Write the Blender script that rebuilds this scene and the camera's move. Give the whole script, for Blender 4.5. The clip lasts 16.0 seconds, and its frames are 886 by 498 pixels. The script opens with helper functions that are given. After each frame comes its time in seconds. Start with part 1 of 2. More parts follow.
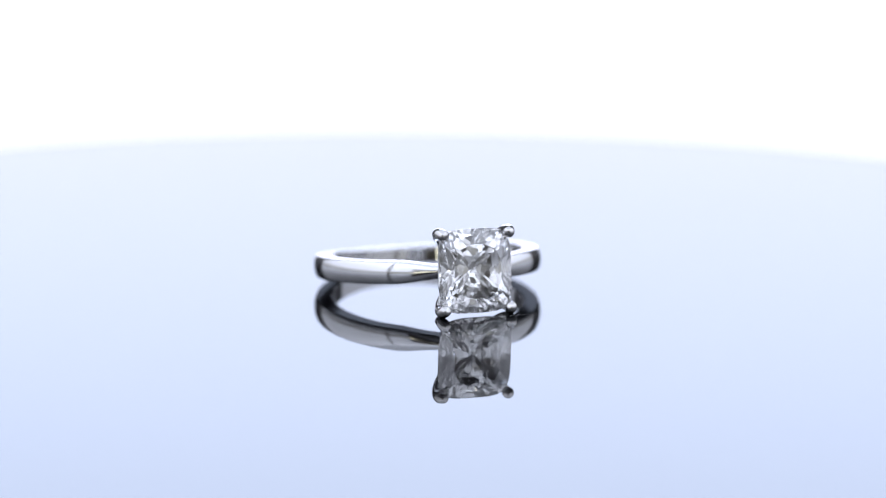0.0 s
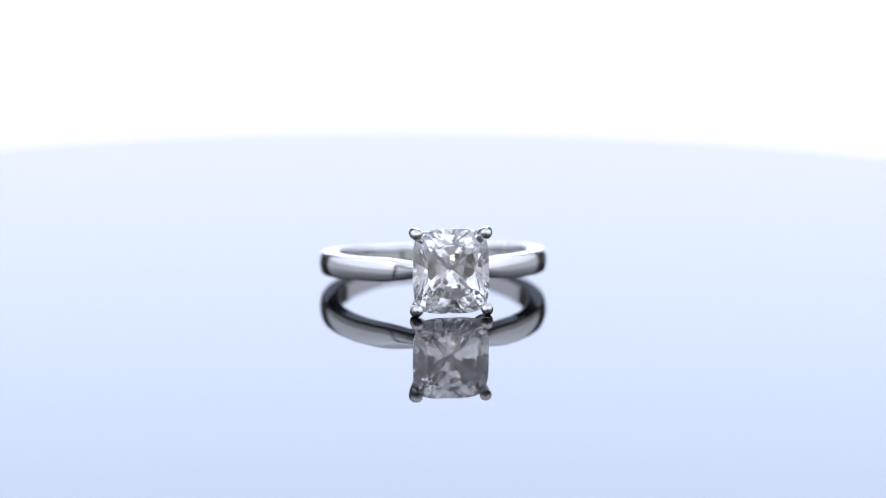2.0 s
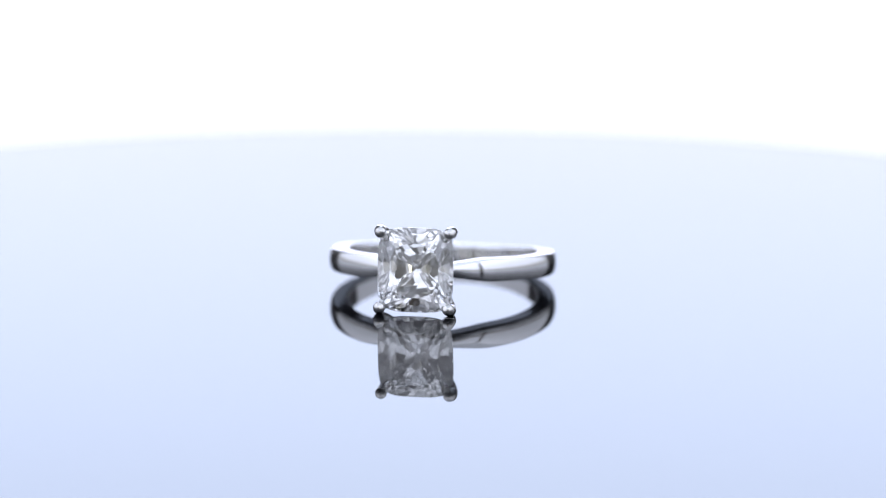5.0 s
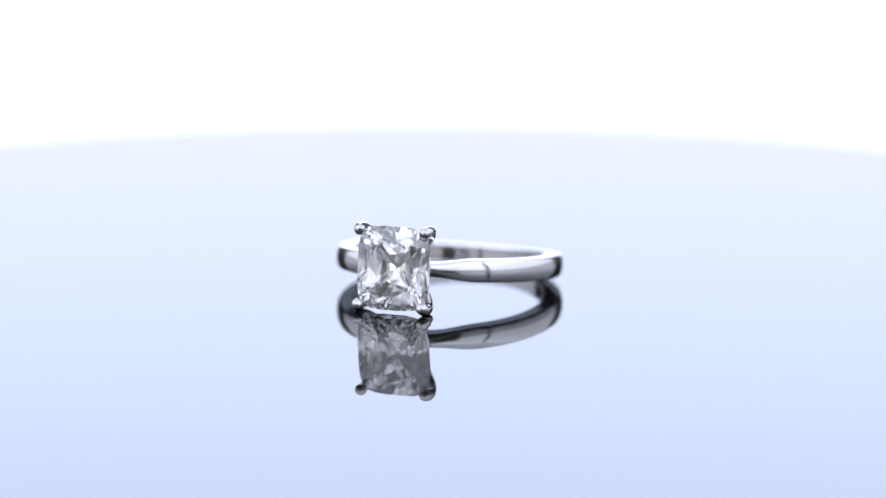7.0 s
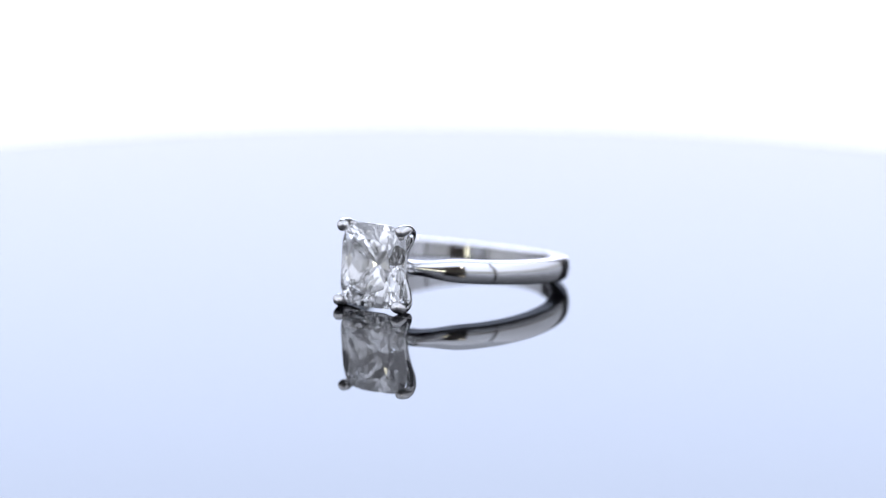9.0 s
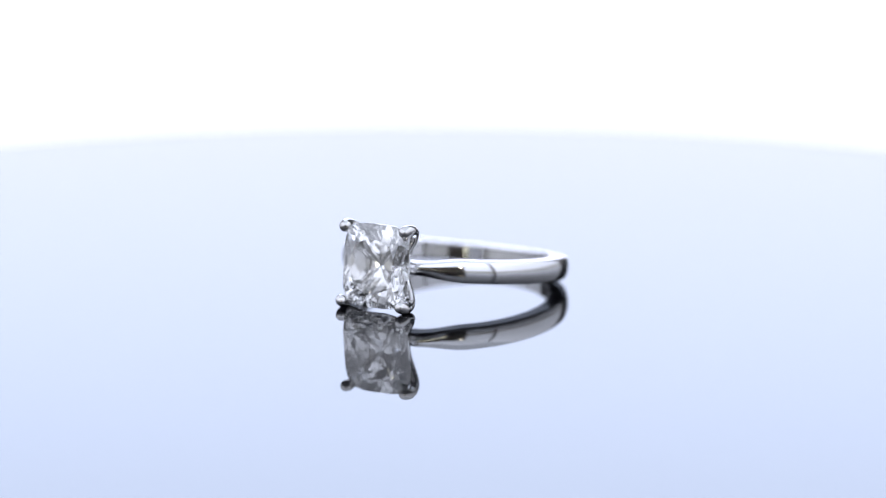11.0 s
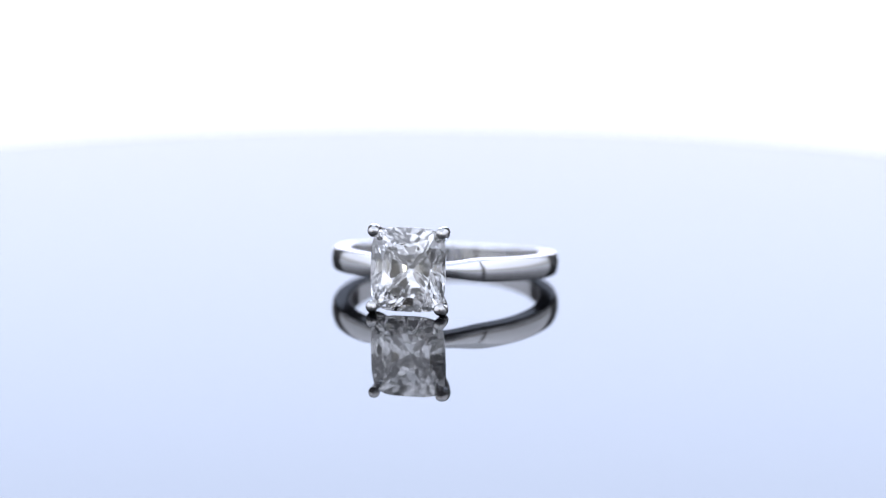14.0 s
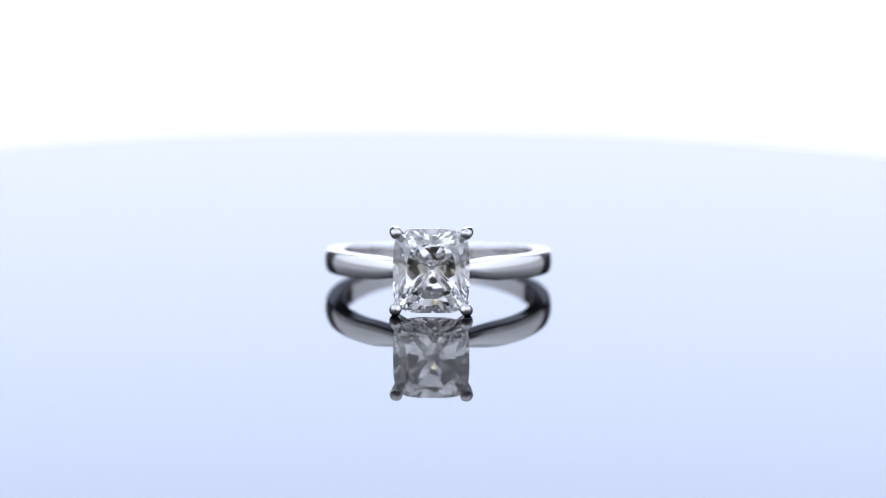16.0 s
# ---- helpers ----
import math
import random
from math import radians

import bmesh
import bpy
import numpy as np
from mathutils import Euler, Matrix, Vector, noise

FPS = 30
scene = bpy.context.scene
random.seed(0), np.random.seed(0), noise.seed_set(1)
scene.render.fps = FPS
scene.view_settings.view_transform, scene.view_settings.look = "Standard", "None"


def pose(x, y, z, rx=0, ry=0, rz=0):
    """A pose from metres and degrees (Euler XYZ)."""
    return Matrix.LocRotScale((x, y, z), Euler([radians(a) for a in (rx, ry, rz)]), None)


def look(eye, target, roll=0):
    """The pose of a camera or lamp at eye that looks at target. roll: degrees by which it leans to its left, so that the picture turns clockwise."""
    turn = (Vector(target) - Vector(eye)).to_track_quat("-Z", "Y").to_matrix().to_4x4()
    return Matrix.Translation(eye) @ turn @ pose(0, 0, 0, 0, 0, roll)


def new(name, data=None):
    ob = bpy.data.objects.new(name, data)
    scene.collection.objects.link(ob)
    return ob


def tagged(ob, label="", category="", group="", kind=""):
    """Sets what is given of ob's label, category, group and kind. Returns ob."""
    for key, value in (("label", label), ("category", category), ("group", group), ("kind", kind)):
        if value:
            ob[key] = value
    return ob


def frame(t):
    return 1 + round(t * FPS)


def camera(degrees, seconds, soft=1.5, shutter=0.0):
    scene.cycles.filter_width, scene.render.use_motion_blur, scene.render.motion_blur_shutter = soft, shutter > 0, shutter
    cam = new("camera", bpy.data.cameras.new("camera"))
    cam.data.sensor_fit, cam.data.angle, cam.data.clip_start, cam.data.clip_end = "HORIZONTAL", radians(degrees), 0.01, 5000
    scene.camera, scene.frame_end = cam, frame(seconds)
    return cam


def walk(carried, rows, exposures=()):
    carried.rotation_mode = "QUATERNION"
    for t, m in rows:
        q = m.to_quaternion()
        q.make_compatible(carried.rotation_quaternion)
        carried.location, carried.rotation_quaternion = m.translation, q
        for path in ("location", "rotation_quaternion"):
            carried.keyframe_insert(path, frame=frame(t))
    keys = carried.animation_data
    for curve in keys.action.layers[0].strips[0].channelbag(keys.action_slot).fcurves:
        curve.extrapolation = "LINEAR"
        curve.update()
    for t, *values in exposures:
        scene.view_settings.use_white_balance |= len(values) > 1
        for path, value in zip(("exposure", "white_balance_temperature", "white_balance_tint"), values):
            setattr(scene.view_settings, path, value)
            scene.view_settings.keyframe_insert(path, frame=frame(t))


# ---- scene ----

MM = 0.001
SECONDS = 16.0
TURN_BACK = 9.823           # the turntable stops and runs back here
SPEED = 5.681               # degrees a second

# ---- camera ----
cam = camera(14.206, SECONDS, soft=0.95)
ELEV, DIST = radians(11.3), 0.31812
AIM = Vector((-0.00063, 0.0, 0.00372))
EYE = AIM + Vector((0, -DIST * math.cos(ELEV), DIST * math.sin(ELEV)))
walk(cam, [(0, look(EYE, AIM, 0.031)), (SECONDS, look(EYE, AIM, 0.031))])
cam.data.dof.use_dof = True
cam.data.dof.focus_distance = 0.3070
cam.data.dof.aperture_fstop = 14.0

# long light paths inside the stone
scene.cycles.max_bounces = 24
scene.cycles.transmission_bounces = 24
scene.cycles.glossy_bounces = 12

# ---- world, lamps ----
world = bpy.data.worlds.new("world")
scene.world = world
world.use_nodes = True
world.node_tree.nodes["Background"].inputs[0].default_value = (0.6, 0.7, 0.85, 1)
world.node_tree.nodes["Background"].inputs[1].default_value = 0.05


def softbox(name, eye, target, sx, sy, radiance, tint=(0.90, 0.95, 1.0)):
    """A flat studio lamp of the given radiance."""
    lamp = bpy.data.lights.new(name, "AREA")
    lamp.shape, lamp.size, lamp.size_y = "RECTANGLE", sx, sy
    lamp.energy, lamp.color = radiance * math.pi * sx * sy, tint
    ob = new(name, lamp)
    ob.matrix_world = look(eye, target)
    return ob


bulb = softbox("warm_bulb", (0.04, -0.47, 0.16), (0, 0, 0.005), 0.014, 0.014, 22.0, (1.0, 0.88, 0.64))
bulb.data.shape = "DISK"
softbox("cream_strip_lamp", (-0.1085, -0.47, 0.010), (0, 0, 0.010), 0.020, 0.040, 3.6, (1.0, 0.96, 0.74))


# ---- materials ----
def material(name):
    m = bpy.data.materials.new(name)
    m.use_nodes = True
    nt = m.node_tree
    return m, nt, nt.nodes["Principled BSDF"]


def node(nt, kind, **values):
    n = nt.nodes.new(kind)
    for key, v in values.items():
        n.inputs[key.replace("_", " ")].default_value = v
    return n


def grain(nt, b, scale, low, high, bump=0.0, size=0.0001):
    """Roughness between low and high by two scales of noise, with a fine relief."""
    co = nt.nodes.new("ShaderNodeTexCoord")
    a = node(nt, "ShaderNodeTexNoise", Scale=scale, Detail=5.0)
    c = node(nt, "ShaderNodeTexNoise", Scale=scale * 9, Detail=3.0)
    mix = nt.nodes.new("ShaderNodeMath")
    mix.operation = "MULTIPLY"
    ramp = node(nt, "ShaderNodeMapRange")
    ramp.inputs["From Min"].default_value, ramp.inputs["From Max"].default_value = 0.12, 0.42
    ramp.inputs["To Min"].default_value, ramp.inputs["To Max"].default_value = low, high
    for n in (a, c):
        nt.links.new(co.outputs["Object"], n.inputs["Vector"])
    nt.links.new(a.outputs["Fac"], mix.inputs[0])
    nt.links.new(c.outputs["Fac"], mix.inputs[1])
    nt.links.new(mix.outputs[0], ramp.inputs["Value"])
    nt.links.new(ramp.outputs[0], b.inputs["Roughness"])
    if bump:
        bp = node(nt, "ShaderNodeBump", Strength=bump, Distance=size)
        nt.links.new(c.outputs["Fac"], bp.inputs["Height"])
        nt.links.new(bp.outputs[0], b.inputs["Normal"])


def metal(name, colour, low, high):
    m, nt, b = material(name)
    b.inputs["Base Color"].default_value = (*colour, 1)
    b.inputs["Metallic"].default_value = 1
    grain(nt, b, 900, low, high, 0.02, 0.00002)
    return m


WHITE_GOLD = metal("polished_white_gold", (0.79, 0.79, 0.80), 0.06, 0.12)
PRONG_GOLD = metal("prong_white_gold", (0.68, 0.67, 0.66), 0.04, 0.09)


def black_acrylic():
    m, nt, b = material("black_acrylic")
    b.inputs["Base Color"].default_value = (0.004, 0.004, 0.005, 1)
    b.inputs["IOR"].default_value = 1.5
    grain(nt, b, 40, 0.0, 0.003)
    return m


def diamond_glass():
    m = bpy.data.materials.new("diamond")
    m.use_nodes = True
    nt = m.node_tree
    nt.nodes.clear()
    out = nt.nodes.new("ShaderNodeOutputMaterial")
    g = nt.nodes.new("ShaderNodeBsdfGlass")
    g.inputs["Color"].default_value = (1, 1, 1, 1)
    g.inputs["Roughness"].default_value = 0.0
    g.inputs["IOR"].default_value = 2.417
    nt.links.new(g.outputs[0], out.inputs[0])
    return m


def glow_fabric(name, stops, base):
    """A sheet whose light is put into its emission, going smoothly from one (height, radiance) stop to the next."""
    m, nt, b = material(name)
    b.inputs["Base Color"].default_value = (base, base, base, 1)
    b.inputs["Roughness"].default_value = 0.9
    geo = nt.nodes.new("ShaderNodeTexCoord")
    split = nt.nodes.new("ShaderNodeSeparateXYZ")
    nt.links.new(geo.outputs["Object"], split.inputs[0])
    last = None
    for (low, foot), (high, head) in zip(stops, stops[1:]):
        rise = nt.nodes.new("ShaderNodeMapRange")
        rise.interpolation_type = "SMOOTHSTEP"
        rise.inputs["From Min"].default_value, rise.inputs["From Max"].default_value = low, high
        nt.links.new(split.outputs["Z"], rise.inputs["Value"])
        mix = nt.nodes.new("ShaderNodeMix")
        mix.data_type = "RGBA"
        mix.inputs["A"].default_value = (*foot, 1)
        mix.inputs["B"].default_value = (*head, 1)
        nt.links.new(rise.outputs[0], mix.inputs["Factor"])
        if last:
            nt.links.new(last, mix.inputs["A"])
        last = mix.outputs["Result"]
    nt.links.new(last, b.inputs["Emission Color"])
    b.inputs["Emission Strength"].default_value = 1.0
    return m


def paint(name, colour, rough):
    m, nt, b = material(name)
    b.inputs["Base Color"].default_value = (*colour, 1)
    grain(nt, b, 30, rough, rough + 0.15, 0.05, 0.0005)
    return m


ACRYLIC = black_acrylic()
DIAMOND = diamond_glass()
# the panel's dimmer foot and bluer, brighter top are put into its emission
LIGHT_PANEL = glow_fabric("glowing_white_panel", [(-0.025, (1.16, 1.17, 1.22)), (-0.002, (1.73, 1.755, 2.15)), (0.15, (2.30, 2.68, 3.59))], 0.25)
TABLE_PAINT = paint("dark_table_laminate", (0.09, 0.09, 0.10), 0.45)
# no lamp stands behind; brightness over a dim olive foot is painted by height
FRONT_GLOW = glow_fabric("front_glow_fabric", [(0.018, (0.14, 0.132, 0.10)), (0.075, (0.72, 0.765, 0.91)), (0.46, (1.06, 1.13, 1.34))], 0.5)
SIDE_GLOW = glow_fabric("side_glow_fabric", [(-0.004, (0.13, 0.125, 0.105)), (0.060, (0.70, 0.735, 0.86)), (0.46, (1.06, 1.13, 1.34))], 0.5)
# even glow put into the roof to lift dark reflections; no lamp above
ROOF_GLOW = glow_fabric("roof_glow_fabric", [(0.0, (0.60, 0.66, 0.80)), (1.0, (0.60, 0.66, 0.80))], 0.5)
WALL_PAINT = paint("warm_wall_paint", (0.24, 0.20, 0.15), 0.7)
PALE_PAINT = paint("pale_wall_paint", (0.62, 0.61, 0.60), 0.7)
BASE_PLASTIC = paint("white_plastic", (0.7, 0.7, 0.7), 0.35)


# ---- mesh helpers ----
def part(name, bm, mat, parent=None, label="", smooth=False):
    me = bpy.data.meshes.new(name)
    bmesh.ops.recalc_face_normals(bm, faces=bm.faces)
    for f in bm.faces:
        f.smooth = smooth
    bm.to_mesh(me)
    bm.free()
    me.materials.append(mat)
    ob = new(name, me)
    ob.parent = parent
    if label:
        tagged(ob, label)
    return ob


def box(x0, x1, y0, y1, z0, z1, bevel=0.0):
    bm = bmesh.new()
    bmesh.ops.create_cube(bm, size=1)
    for v in bm.verts:
        v.co = Vector(((x0, x1)[v.co.x > 0], (y0, y1)[v.co.y > 0], (z0, z1)[v.co.z > 0]))
    if bevel:
        bmesh.ops.bevel(bm, geom=bm.edges[:], offset=bevel, segments=3, affect="EDGES")
    return bm


def lathe(profile, n, closed=False):
    """A turned solid about z from (radius, height) pairs."""
    bm = bmesh.new()
    rings = []
    for r, z in profile:
        if r < 1e-9:
            rings.append([bm.verts.new((0, 0, z))])
        else:
            rings.append([bm.verts.new((r * math.cos(2 * math.pi * k / n), r * math.sin(2 * math.pi * k / n), z)) for k in range(n)])
    for a, b in zip(rings, rings[1:]):
        for k in range(n):
            j = (k + 1) % n
            if len(a) == 1:
                bm.faces.new((a[0], b[k], b[j]))
            elif len(b) == 1:
                bm.faces.new((a[k], a[j], b[0]))
            else:
                bm.faces.new((a[k], a[j], b[j], b[k]))
    return bm


def tube(points, radii, n=20, cap=True):
    """A round rod along points, with its own radius at each."""
    bm = bmesh.new()
    rings = []
    side = None
    for i, p in enumerate(points):
        d = (Vector(points[min(i + 1, len(points) - 1)]) - Vector(points[max(i - 1, 0)])).normalized()
        if side is None:
            side = d.orthogonal().normalized()
        side = (side - d * side.dot(d)).normalized()
        up = d.cross(side)
        rings.append([bm.verts.new(Vector(p) + radii[i] * (math.cos(2 * math.pi * k / n) * side + math.sin(2 * math.pi * k / n) * up)) for k in range(n)])
    for a, b in zip(rings, rings[1:]):
        for k in range(n):
            j = (k + 1) % n
            bm.faces.new((a[k], a[j], b[j], b[k]))
    if cap:
        bm.faces.new(rings[0])
        bm.faces.new(rings[-1])
    return bm


def ease(a, b, x):
    x = min(1, max(0, (x - a) / (b - a)))
    return x * x * (3 - 2 * x)


# ---- the setting ----
def setting():
    def wall(name, label, *dims):
        tagged(part(name, box(*dims), WALL_PAINT if name == "wall_south" else PALE_PAINT), label, "wall", kind="structure")
    wall("wall_north", "plain pale grey studio wall", -1.5, 1.5, 1.2, 1.3, -0.8, 1.6)
    wall("wall_south", "plain warm grey-brown studio wall", -1.5, 1.5, -1.5, -1.4, -0.8, 1.6)
    wall("wall_east", "plain pale grey studio wall", 1.5, 1.6, -1.5, 1.3, -0.8, 1.6)
    wall("wall_west", "plain pale grey studio wall", -1.6, -1.5, -1.5, 1.3, -0.8, 1.6)
    tagged(part("ceiling", box(-1.6, 1.6, -1.5, 1.3, 1.604, 1.7), WALL_PAINT), "plain warm grey-brown studio ceiling", "ceiling", kind="structure")
    tagged(part("floor", box(-1.6, 1.6, -1.5, 1.3, -0.9, -0.804), WALL_PAINT), "plain warm grey-brown studio floor", "floor", kind="structure")
    tagged(part("backdrop", box(-0.115, 0.115, 0.42, 0.44, -0.08, 0.42, 0.004), LIGHT_PANEL),
           "glowing white lit backdrop behind the turntable", "backdrop", kind="structure")
    # unseen white boards of the light tent, their glow put into the material, open behind at both sides of the backdrop
    # and in front for the lens
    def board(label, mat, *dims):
        tagged(part("tent_glow_board", box(*dims, 0.002), mat), label, "light tent", kind="structure")
    board("white fabric side wall of the light tent, unseen, glow put into its material", SIDE_GLOW, -0.432, -0.42, -0.495, 0.39, -0.08, 0.50)
    board("white fabric side wall of the light tent, unseen, glow put into its material", SIDE_GLOW, 0.42, 0.432, -0.495, 0.39, -0.08, 0.50)
    board("white fabric front wall of the light tent, unseen, glow put into its material", FRONT_GLOW, -0.39, -0.138, -0.514, -0.502, -0.08, 0.50)
    board("white fabric front wall of the light tent, unseen, glow put into its material", FRONT_GLOW, 0.080, 0.385, -0.514, -0.502, -0.08, 0.50)
    # flap added out of view so the opening reflects as a shorter dark patch
    board("added white fabric flap of the light tent over its opening, unseen, glow put into its material", FRONT_GLOW, -0.136, 0.078, -0.514, -0.502, 0.215, 0.50)
    # roof added out of view, a glowing fill over the ring
    tagged(part("tent_glow_roof", box(-0.45, 0.45, -0.53, 0.39, 0.506, 0.516, 0.002), ROOF_GLOW),
           "added white fabric roof of the light tent, unseen, glow put into its material", "light tent", kind="structure")
    tagged(part("table", box(-0.7, 0.7, -0.60, 0.7, -0.80, -0.0805, 0.006), TABLE_PAINT),
           "dark grey laminate photo table under the turntable", "table", kind="structure")


setting()


# ---- turntable ----
PLATE_CENTRE, PLATE_R = (-0.0054, 0.0042), 0.0879


def mirror_plate():
    top = new("mirror_plate")
    tagged(top, "glossy black acrylic disc plate, mirror smooth, on turntable", "plate")
    t, e = 0.004, 0.0004
    r = PLATE_R
    bm = lathe([(0, 0), (r - e, 0), (r - 0.3 * e, -0.3 * e), (r, -e), (r, -t + e), (r - 0.3 * e, -t + 0.3 * e), (r - e, -t), (0, -t)], 256)
    bmesh.ops.translate(bm, verts=bm.verts, vec=(*PLATE_CENTRE, 0))
    part("disc", bm, ACRYLIC, top)
    return top


def turntable():
    top = new("turntable")
    top.location = (0, 0, -0.08)
    tagged(top, "white plastic turntable with short spindle on the table", "turntable")
    part("housing", lathe([(0, 0), (0.055, 0), (0.058, 0.003), (0.058, 0.056), (0.055, 0.060), (0, 0.060)], 96), BASE_PLASTIC, top)
    part("spindle", lathe([(0, 0.0602), (0.020, 0.0602), (0.020, 0.0759), (0, 0.0759)], 48), BASE_PLASTIC, top)
    return top


plate = mirror_plate()
turntable()

# ---- the ring ----
# ring space in millimetres: the finger hole's axis is z, the stone points to -y
TILT = 6.2
RING = Matrix.Translation((-1.15 * MM, 2.95 * MM, 2.129 * MM)) @ pose(0, 0, 0, -TILT, 0, 0) @ Matrix.Diagonal((MM, MM, MM, 1))
R_OUT, R_IN = 10.26, 8.60


def seat(bm):
    bmesh.ops.transform(bm, matrix=RING, verts=bm.verts)
    return bm


def profile(thick, wide, crown, lean):
    """The band's section as (out, up): a flat bore, flat sides, round edges and a crowned outer face that leans down."""
    a, w = thick / 2, wide / 2
    e = 0.20
    pts = []
    for cx, cz, turn in ((a - e, w - e, 0), (-a + e, w - e, 90), (-a + e, -w + e, 180), (a - e, -w + e, 270)):
        for k in range(7):
            q = math.radians(turn + 15 * k)
            pts.append((cx + e * math.cos(q), cz + e * math.sin(q)))
        x1, z1 = pts[-1]
        nx = {0: (-a + e, w), 90: (-a, -w + e), 180: (a - e, -w), 270: (a, w - e)}[turn]
        for k in range(1, 7):
            pts.append((x1 + (nx[0] - x1) * k / 7, z1 + (nx[1] - z1) * k / 7))
    return [(x + a - (crown * (z / w) ** 2 - lean * z / w) * max(0, x / a), z) for x, z in pts]


def band():
    bm = bmesh.new()
    n = 240
    rings = []
    for i in range(n):
        a = 2 * math.pi * i / n
        off = abs(math.degrees(a if a < math.pi else 2 * math.pi - a))
        slim = 0.42 * ease(95, 175, off)
        wide = 1.20 + 0.84 * ease(9, 36, off) - slim
        # the shoulders run straight and more rounded towards the head, and stop short of the stone
        ro = R_OUT / math.cos(math.radians(max(0, 25.5 - off)))
        ro = 9.75 + (ro - 9.75) * ease(2, 11, off)
        ro -= 0.28 * ease(100, 175, off)
        near = 1 - ease(11, 25, off)
        rings.append([bm.verts.new(((R_IN + r) * math.sin(a), -(R_IN + r) * math.cos(a), z - slim / 2)) for r, z in profile(ro - R_IN, wide, 0.22 + 0.10 * near, 0.09 * near)])
    m = len(rings[0])
    for i in range(n):
        a, b = rings[i], rings[(i + 1) % n]
        for k in range(m):
            j = (k + 1) % m
            bm.faces.new((a[k], a[j], b[j], b[k]))
    return seat(bm)


HEAD_X = -0.14
HEAD_OUT = 0.03
HEAD_Z = 0.31


def prong(sx, sz):
    """A claw: it rises from the band, spreads to the stone's corner and ends in a round bead over the girdle."""
    path = [(0.55, -9.7, 0.45, 0.50), (0.95, -10.3, 0.95, 0.50), (1.60, -10.9, 1.65, 0.47), (2.35, -11.5, 2.50, 0.45),
            (2.85, -12.1, 3.08, 0.44), (3.10, -12.8, 3.38, 0.45), (3.15, -13.4, 3.46, 0.49), (3.09, -13.8, 3.41, 0.52),
            (3.00, -14.12, 3.30, 0.51), (2.94, -14.32, 3.22, 0.44), (2.90, -14.45, 3.17, 0.28), (2.88, -14.50, 3.15, 0.08)]
    pts, rad = [], []
    rise = 0.975 if sz > 0 else 1.0
    for i in range(len(path) - 1):
        p0, p1, p2, p3 = (np.array(path[min(max(i + d, 0), len(path) - 1)]) for d in (-1, 0, 1, 2))
        for s in range(4):
            t = s / 4
            q = [float(w) for w in 0.5 * (2 * p1 + (p2 - p0) * t + (2 * p0 - 5 * p1 + 4 * p2 - p3) * t * t + (3 * p1 - p0 - 3 * p2 + p3) * t ** 3)]
            pts.append((HEAD_X + sx * q[0], q[1] - HEAD_OUT * min(1, max(0, -9.9 - q[1])), HEAD_Z + sz * rise * q[2]))
            rad.append(max(0.05, q[3]))
    return seat(tube(pts, rad))


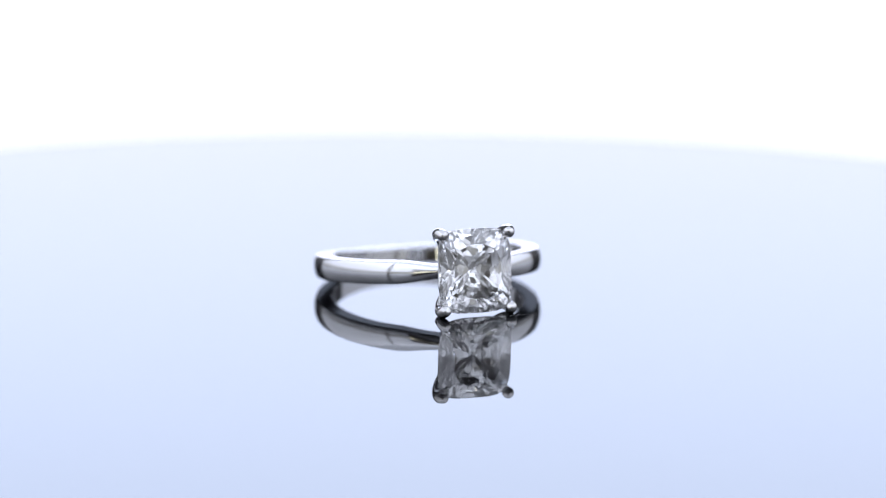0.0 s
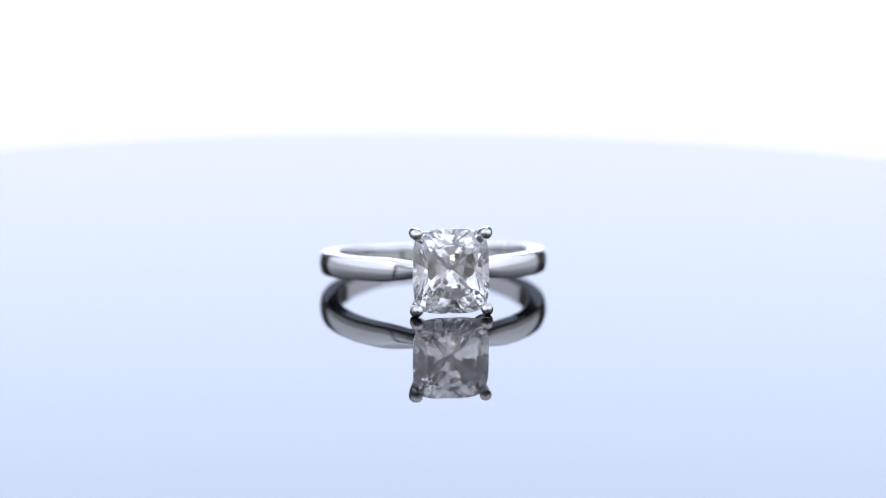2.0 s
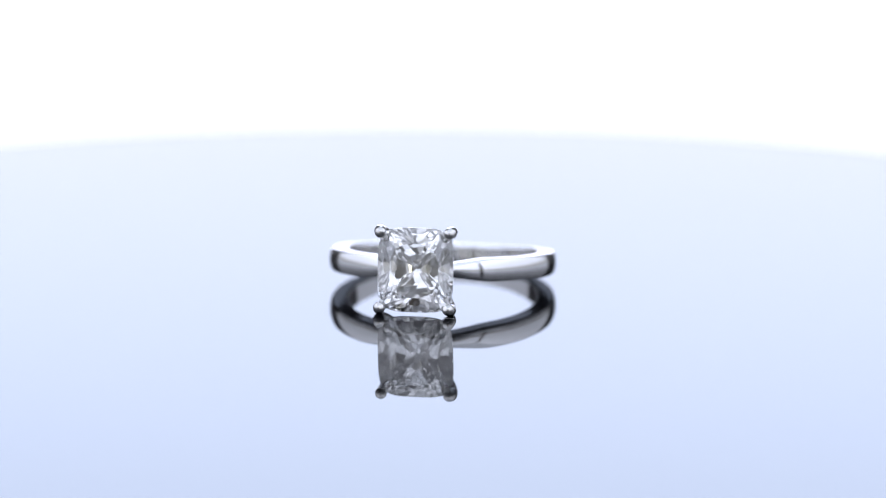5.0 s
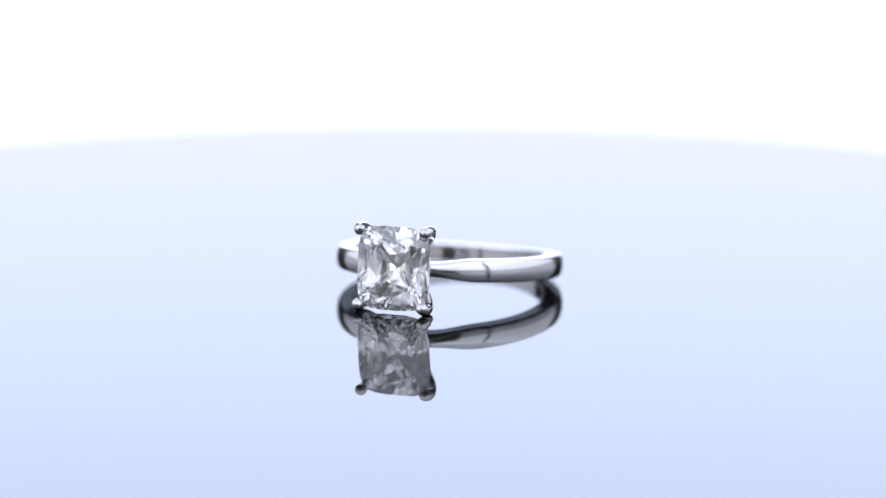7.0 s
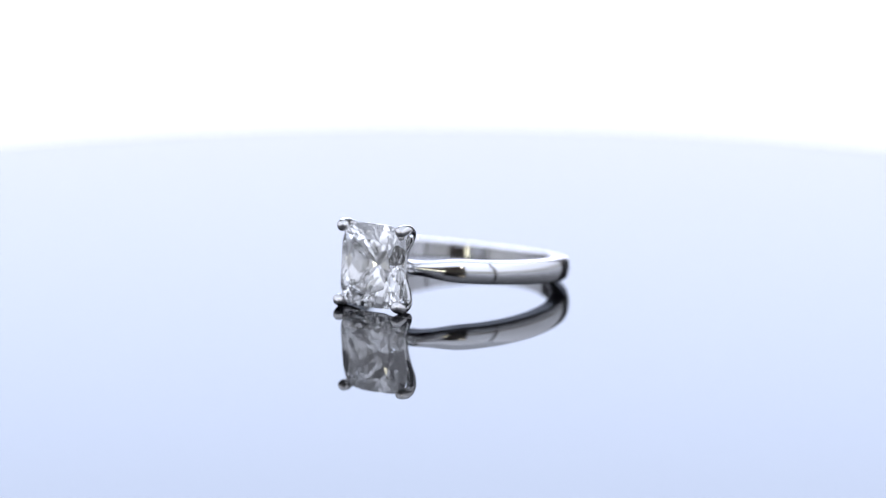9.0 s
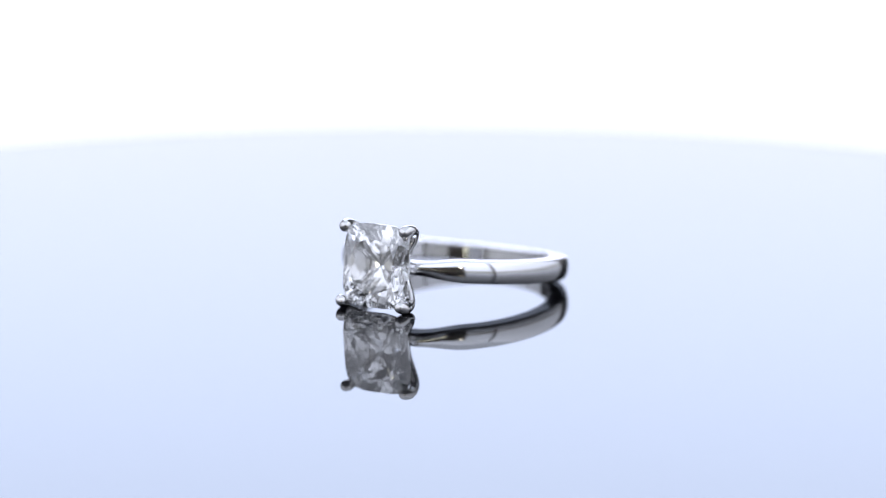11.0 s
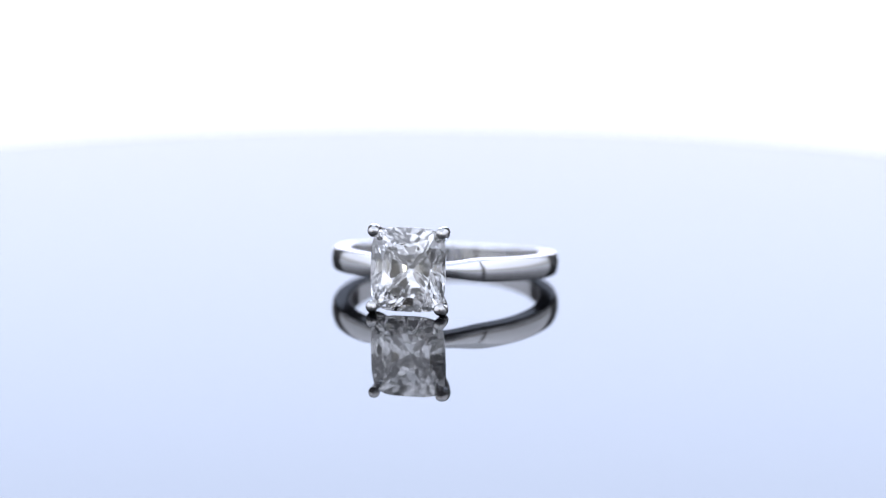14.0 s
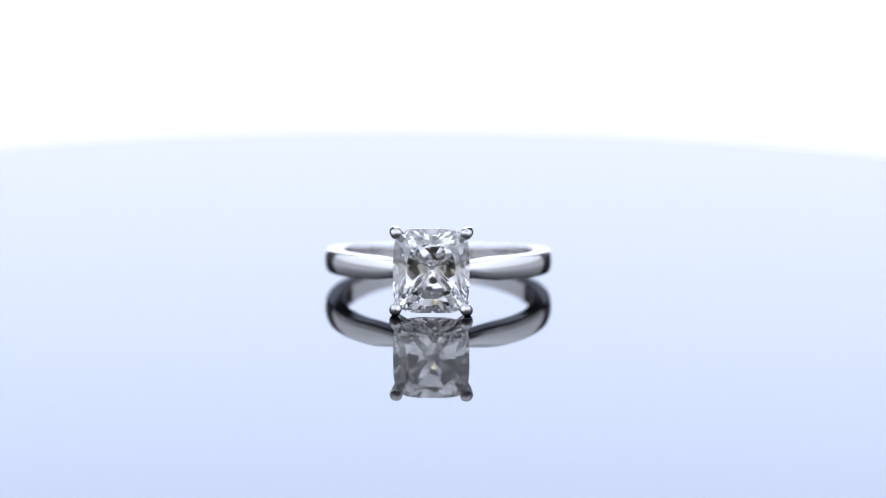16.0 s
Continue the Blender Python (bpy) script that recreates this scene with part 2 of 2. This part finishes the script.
def stone():
    """A cushion-cut brilliant, ground facet by facet: each facet is one flat cut through a cushion-shaped blank."""
    half_x, half_z, power = 3.32, 3.68, 4.3
    rnd = random.Random(11)
    outline = []
    for k in range(64):
        a = 2 * math.pi * (k + 0.5) / 64
        c, s = math.cos(a), math.sin(a)
        r = (abs(c / half_x) ** power + abs(s / half_z) ** power) ** (-1 / power)
        outline.append((r * c, r * s))
    bm = bmesh.new()
    low = [bm.verts.new((x, z, -4.2)) for x, z in outline]
    high = [bm.verts.new((x, z, 0.86)) for x, z in outline]
    bm.faces.new(low)
    bm.faces.new(high)
    for k in range(64):
        j = (k + 1) % 64
        bm.faces.new((low[k], low[j], high[j], high[k]))

    def reach(a):
        return max(x * math.cos(a) + z * math.sin(a) for x, z in outline)

    def cut(a, rho, height, slope, side):
        """One facet facing azimuth a, steep by slope, through the height at rho of the stone's reach."""
        d = Vector((math.sin(slope) * math.cos(a), math.sin(slope) * math.sin(a), side * math.cos(slope)))
        p = Vector((rho * reach(a) * math.cos(a), rho * reach(a) * math.sin(a), height))
        bmesh.ops.bisect_plane(bm, geom=bm.verts[:] + bm.edges[:] + bm.faces[:], dist=1e-6, plane_co=p, plane_no=d, clear_outer=True)
        bmesh.ops.holes_fill(bm, edges=[e for e in bm.edges if len(e.link_faces) == 1], sides=0)

    def tier(n, turn, outer, inner, side, stray=0.0):
        """n facets between two (rho, height) levels, evenly indexed round the stone."""
        for k in range(n):
            a = 2 * math.pi * (k + turn) / n
            run = (outer[0] - inner[0]) * reach(a)
            slope = math.atan2(abs(outer[1] - inner[1]), run)
            cut(a + stray * rnd.uniform(-1, 1), outer[0], outer[1], slope + stray * rnd.uniform(-1, 1), side)

    # crown: bezels, upper halves, stars
    tier(8, 0.0, (1.0, 0.09), (0.64, 0.86), 1)
    tier(16, 0.5, (1.0, 0.07), (0.74, 0.80), 1)
    tier(8, 0.5, (0.80, 0.62), (0.585, 0.86), 1)
    # pavilion: a steep keel under the girdle, tiers of narrow lower halves, mains that meet in the culet
    tier(16, 0.5, (1.0, -0.06), (0.80, -1.02), -1, 0.012)
    tier(24, 0.0, (0.90, -0.56), (0.62, -1.72), -1, 0.020)
    tier(40, 0.5, (0.80, -1.02), (0.48, -2.23), -1, 0.026)
    tier(32, 0.0, (0.66, -1.58), (0.32, -2.76), -1, 0.028)
    tier(24, 0.5, (0.52, -2.09), (0.18, -3.19), -1, 0.030)
    tier(16, 0.0, (0.36, -2.63), (0.07, -3.50), -1, 0.026)
    tier(8, 0.5, (0.26, -2.95), (0.0, -3.64), -1, 0.014)
    girdle_y = 13.45 + HEAD_OUT
    for v in bm.verts:
        x, z, h = v.co
        v.co = (HEAD_X + x, -(girdle_y + h), z + HEAD_Z - 0.03)
    return seat(bm)


def solitaire_ring():
    top = new("solitaire_ring")
    tagged(top, "polished white gold solitaire ring with cushion-cut diamond lying on black plate", "ring")
    part("band", band(), WHITE_GOLD, top, "polished white gold band, narrowing towards the stone", True)
    for sx in (-1, 1):
        for sz in (1, -1):
            part("prong", prong(sx, sz), PRONG_GOLD, top, "rounded white gold claw", True)
    part("diamond", stone(), DIAMOND, top, "clear cushion-cut diamond with bright facets")
    return top


ring = solitaire_ring()


def fibre(points, radius):
    """A fine pale lint fibre lying on the plate, bent along its points (millimetres)."""
    pts = []
    for i in range(len(points) - 1):
        for k in range(6):
            t = k / 6
            x = points[i][0] * (1 - t) + points[i + 1][0] * t
            y = points[i][1] * (1 - t) + points[i + 1][1] * t
            pts.append((x * MM, y * MM, (radius + 0.03 * math.sin(1.3 * i + t * 2.2) ** 2) * MM))
    ob = part("lint_fibre", tube(pts, [radius * MM] * len(pts), 6), LINT, None, "", True)
    return tagged(ob, "thin pale lint fibre lying on the black plate", "lint")


LINT = paint("pale_lint", (0.6, 0.6, 0.62), 0.8)
lint = [fibre([(1.2, -12.1), (2.2, -11.95), (3.25, -12.0), (4.2, -12.15), (5.1, -12.4)], 0.003)]


def motions():
    def angle(t):
        u = t if t < TURN_BACK else 2 * TURN_BACK - t
        return -SPEED * (u - 3.3)
    times = [0, 2, 4, 6, 8, 9.4, 9.7, TURN_BACK, 9.93, 10.23, 12, 14, SECONDS]
    rows = [(t, pose(0, 0, 0, 0, 0, angle(t))) for t in times]
    walk(plate, rows)
    walk(ring, rows)
    for ob in lint:
        walk(ob, rows)


motions()
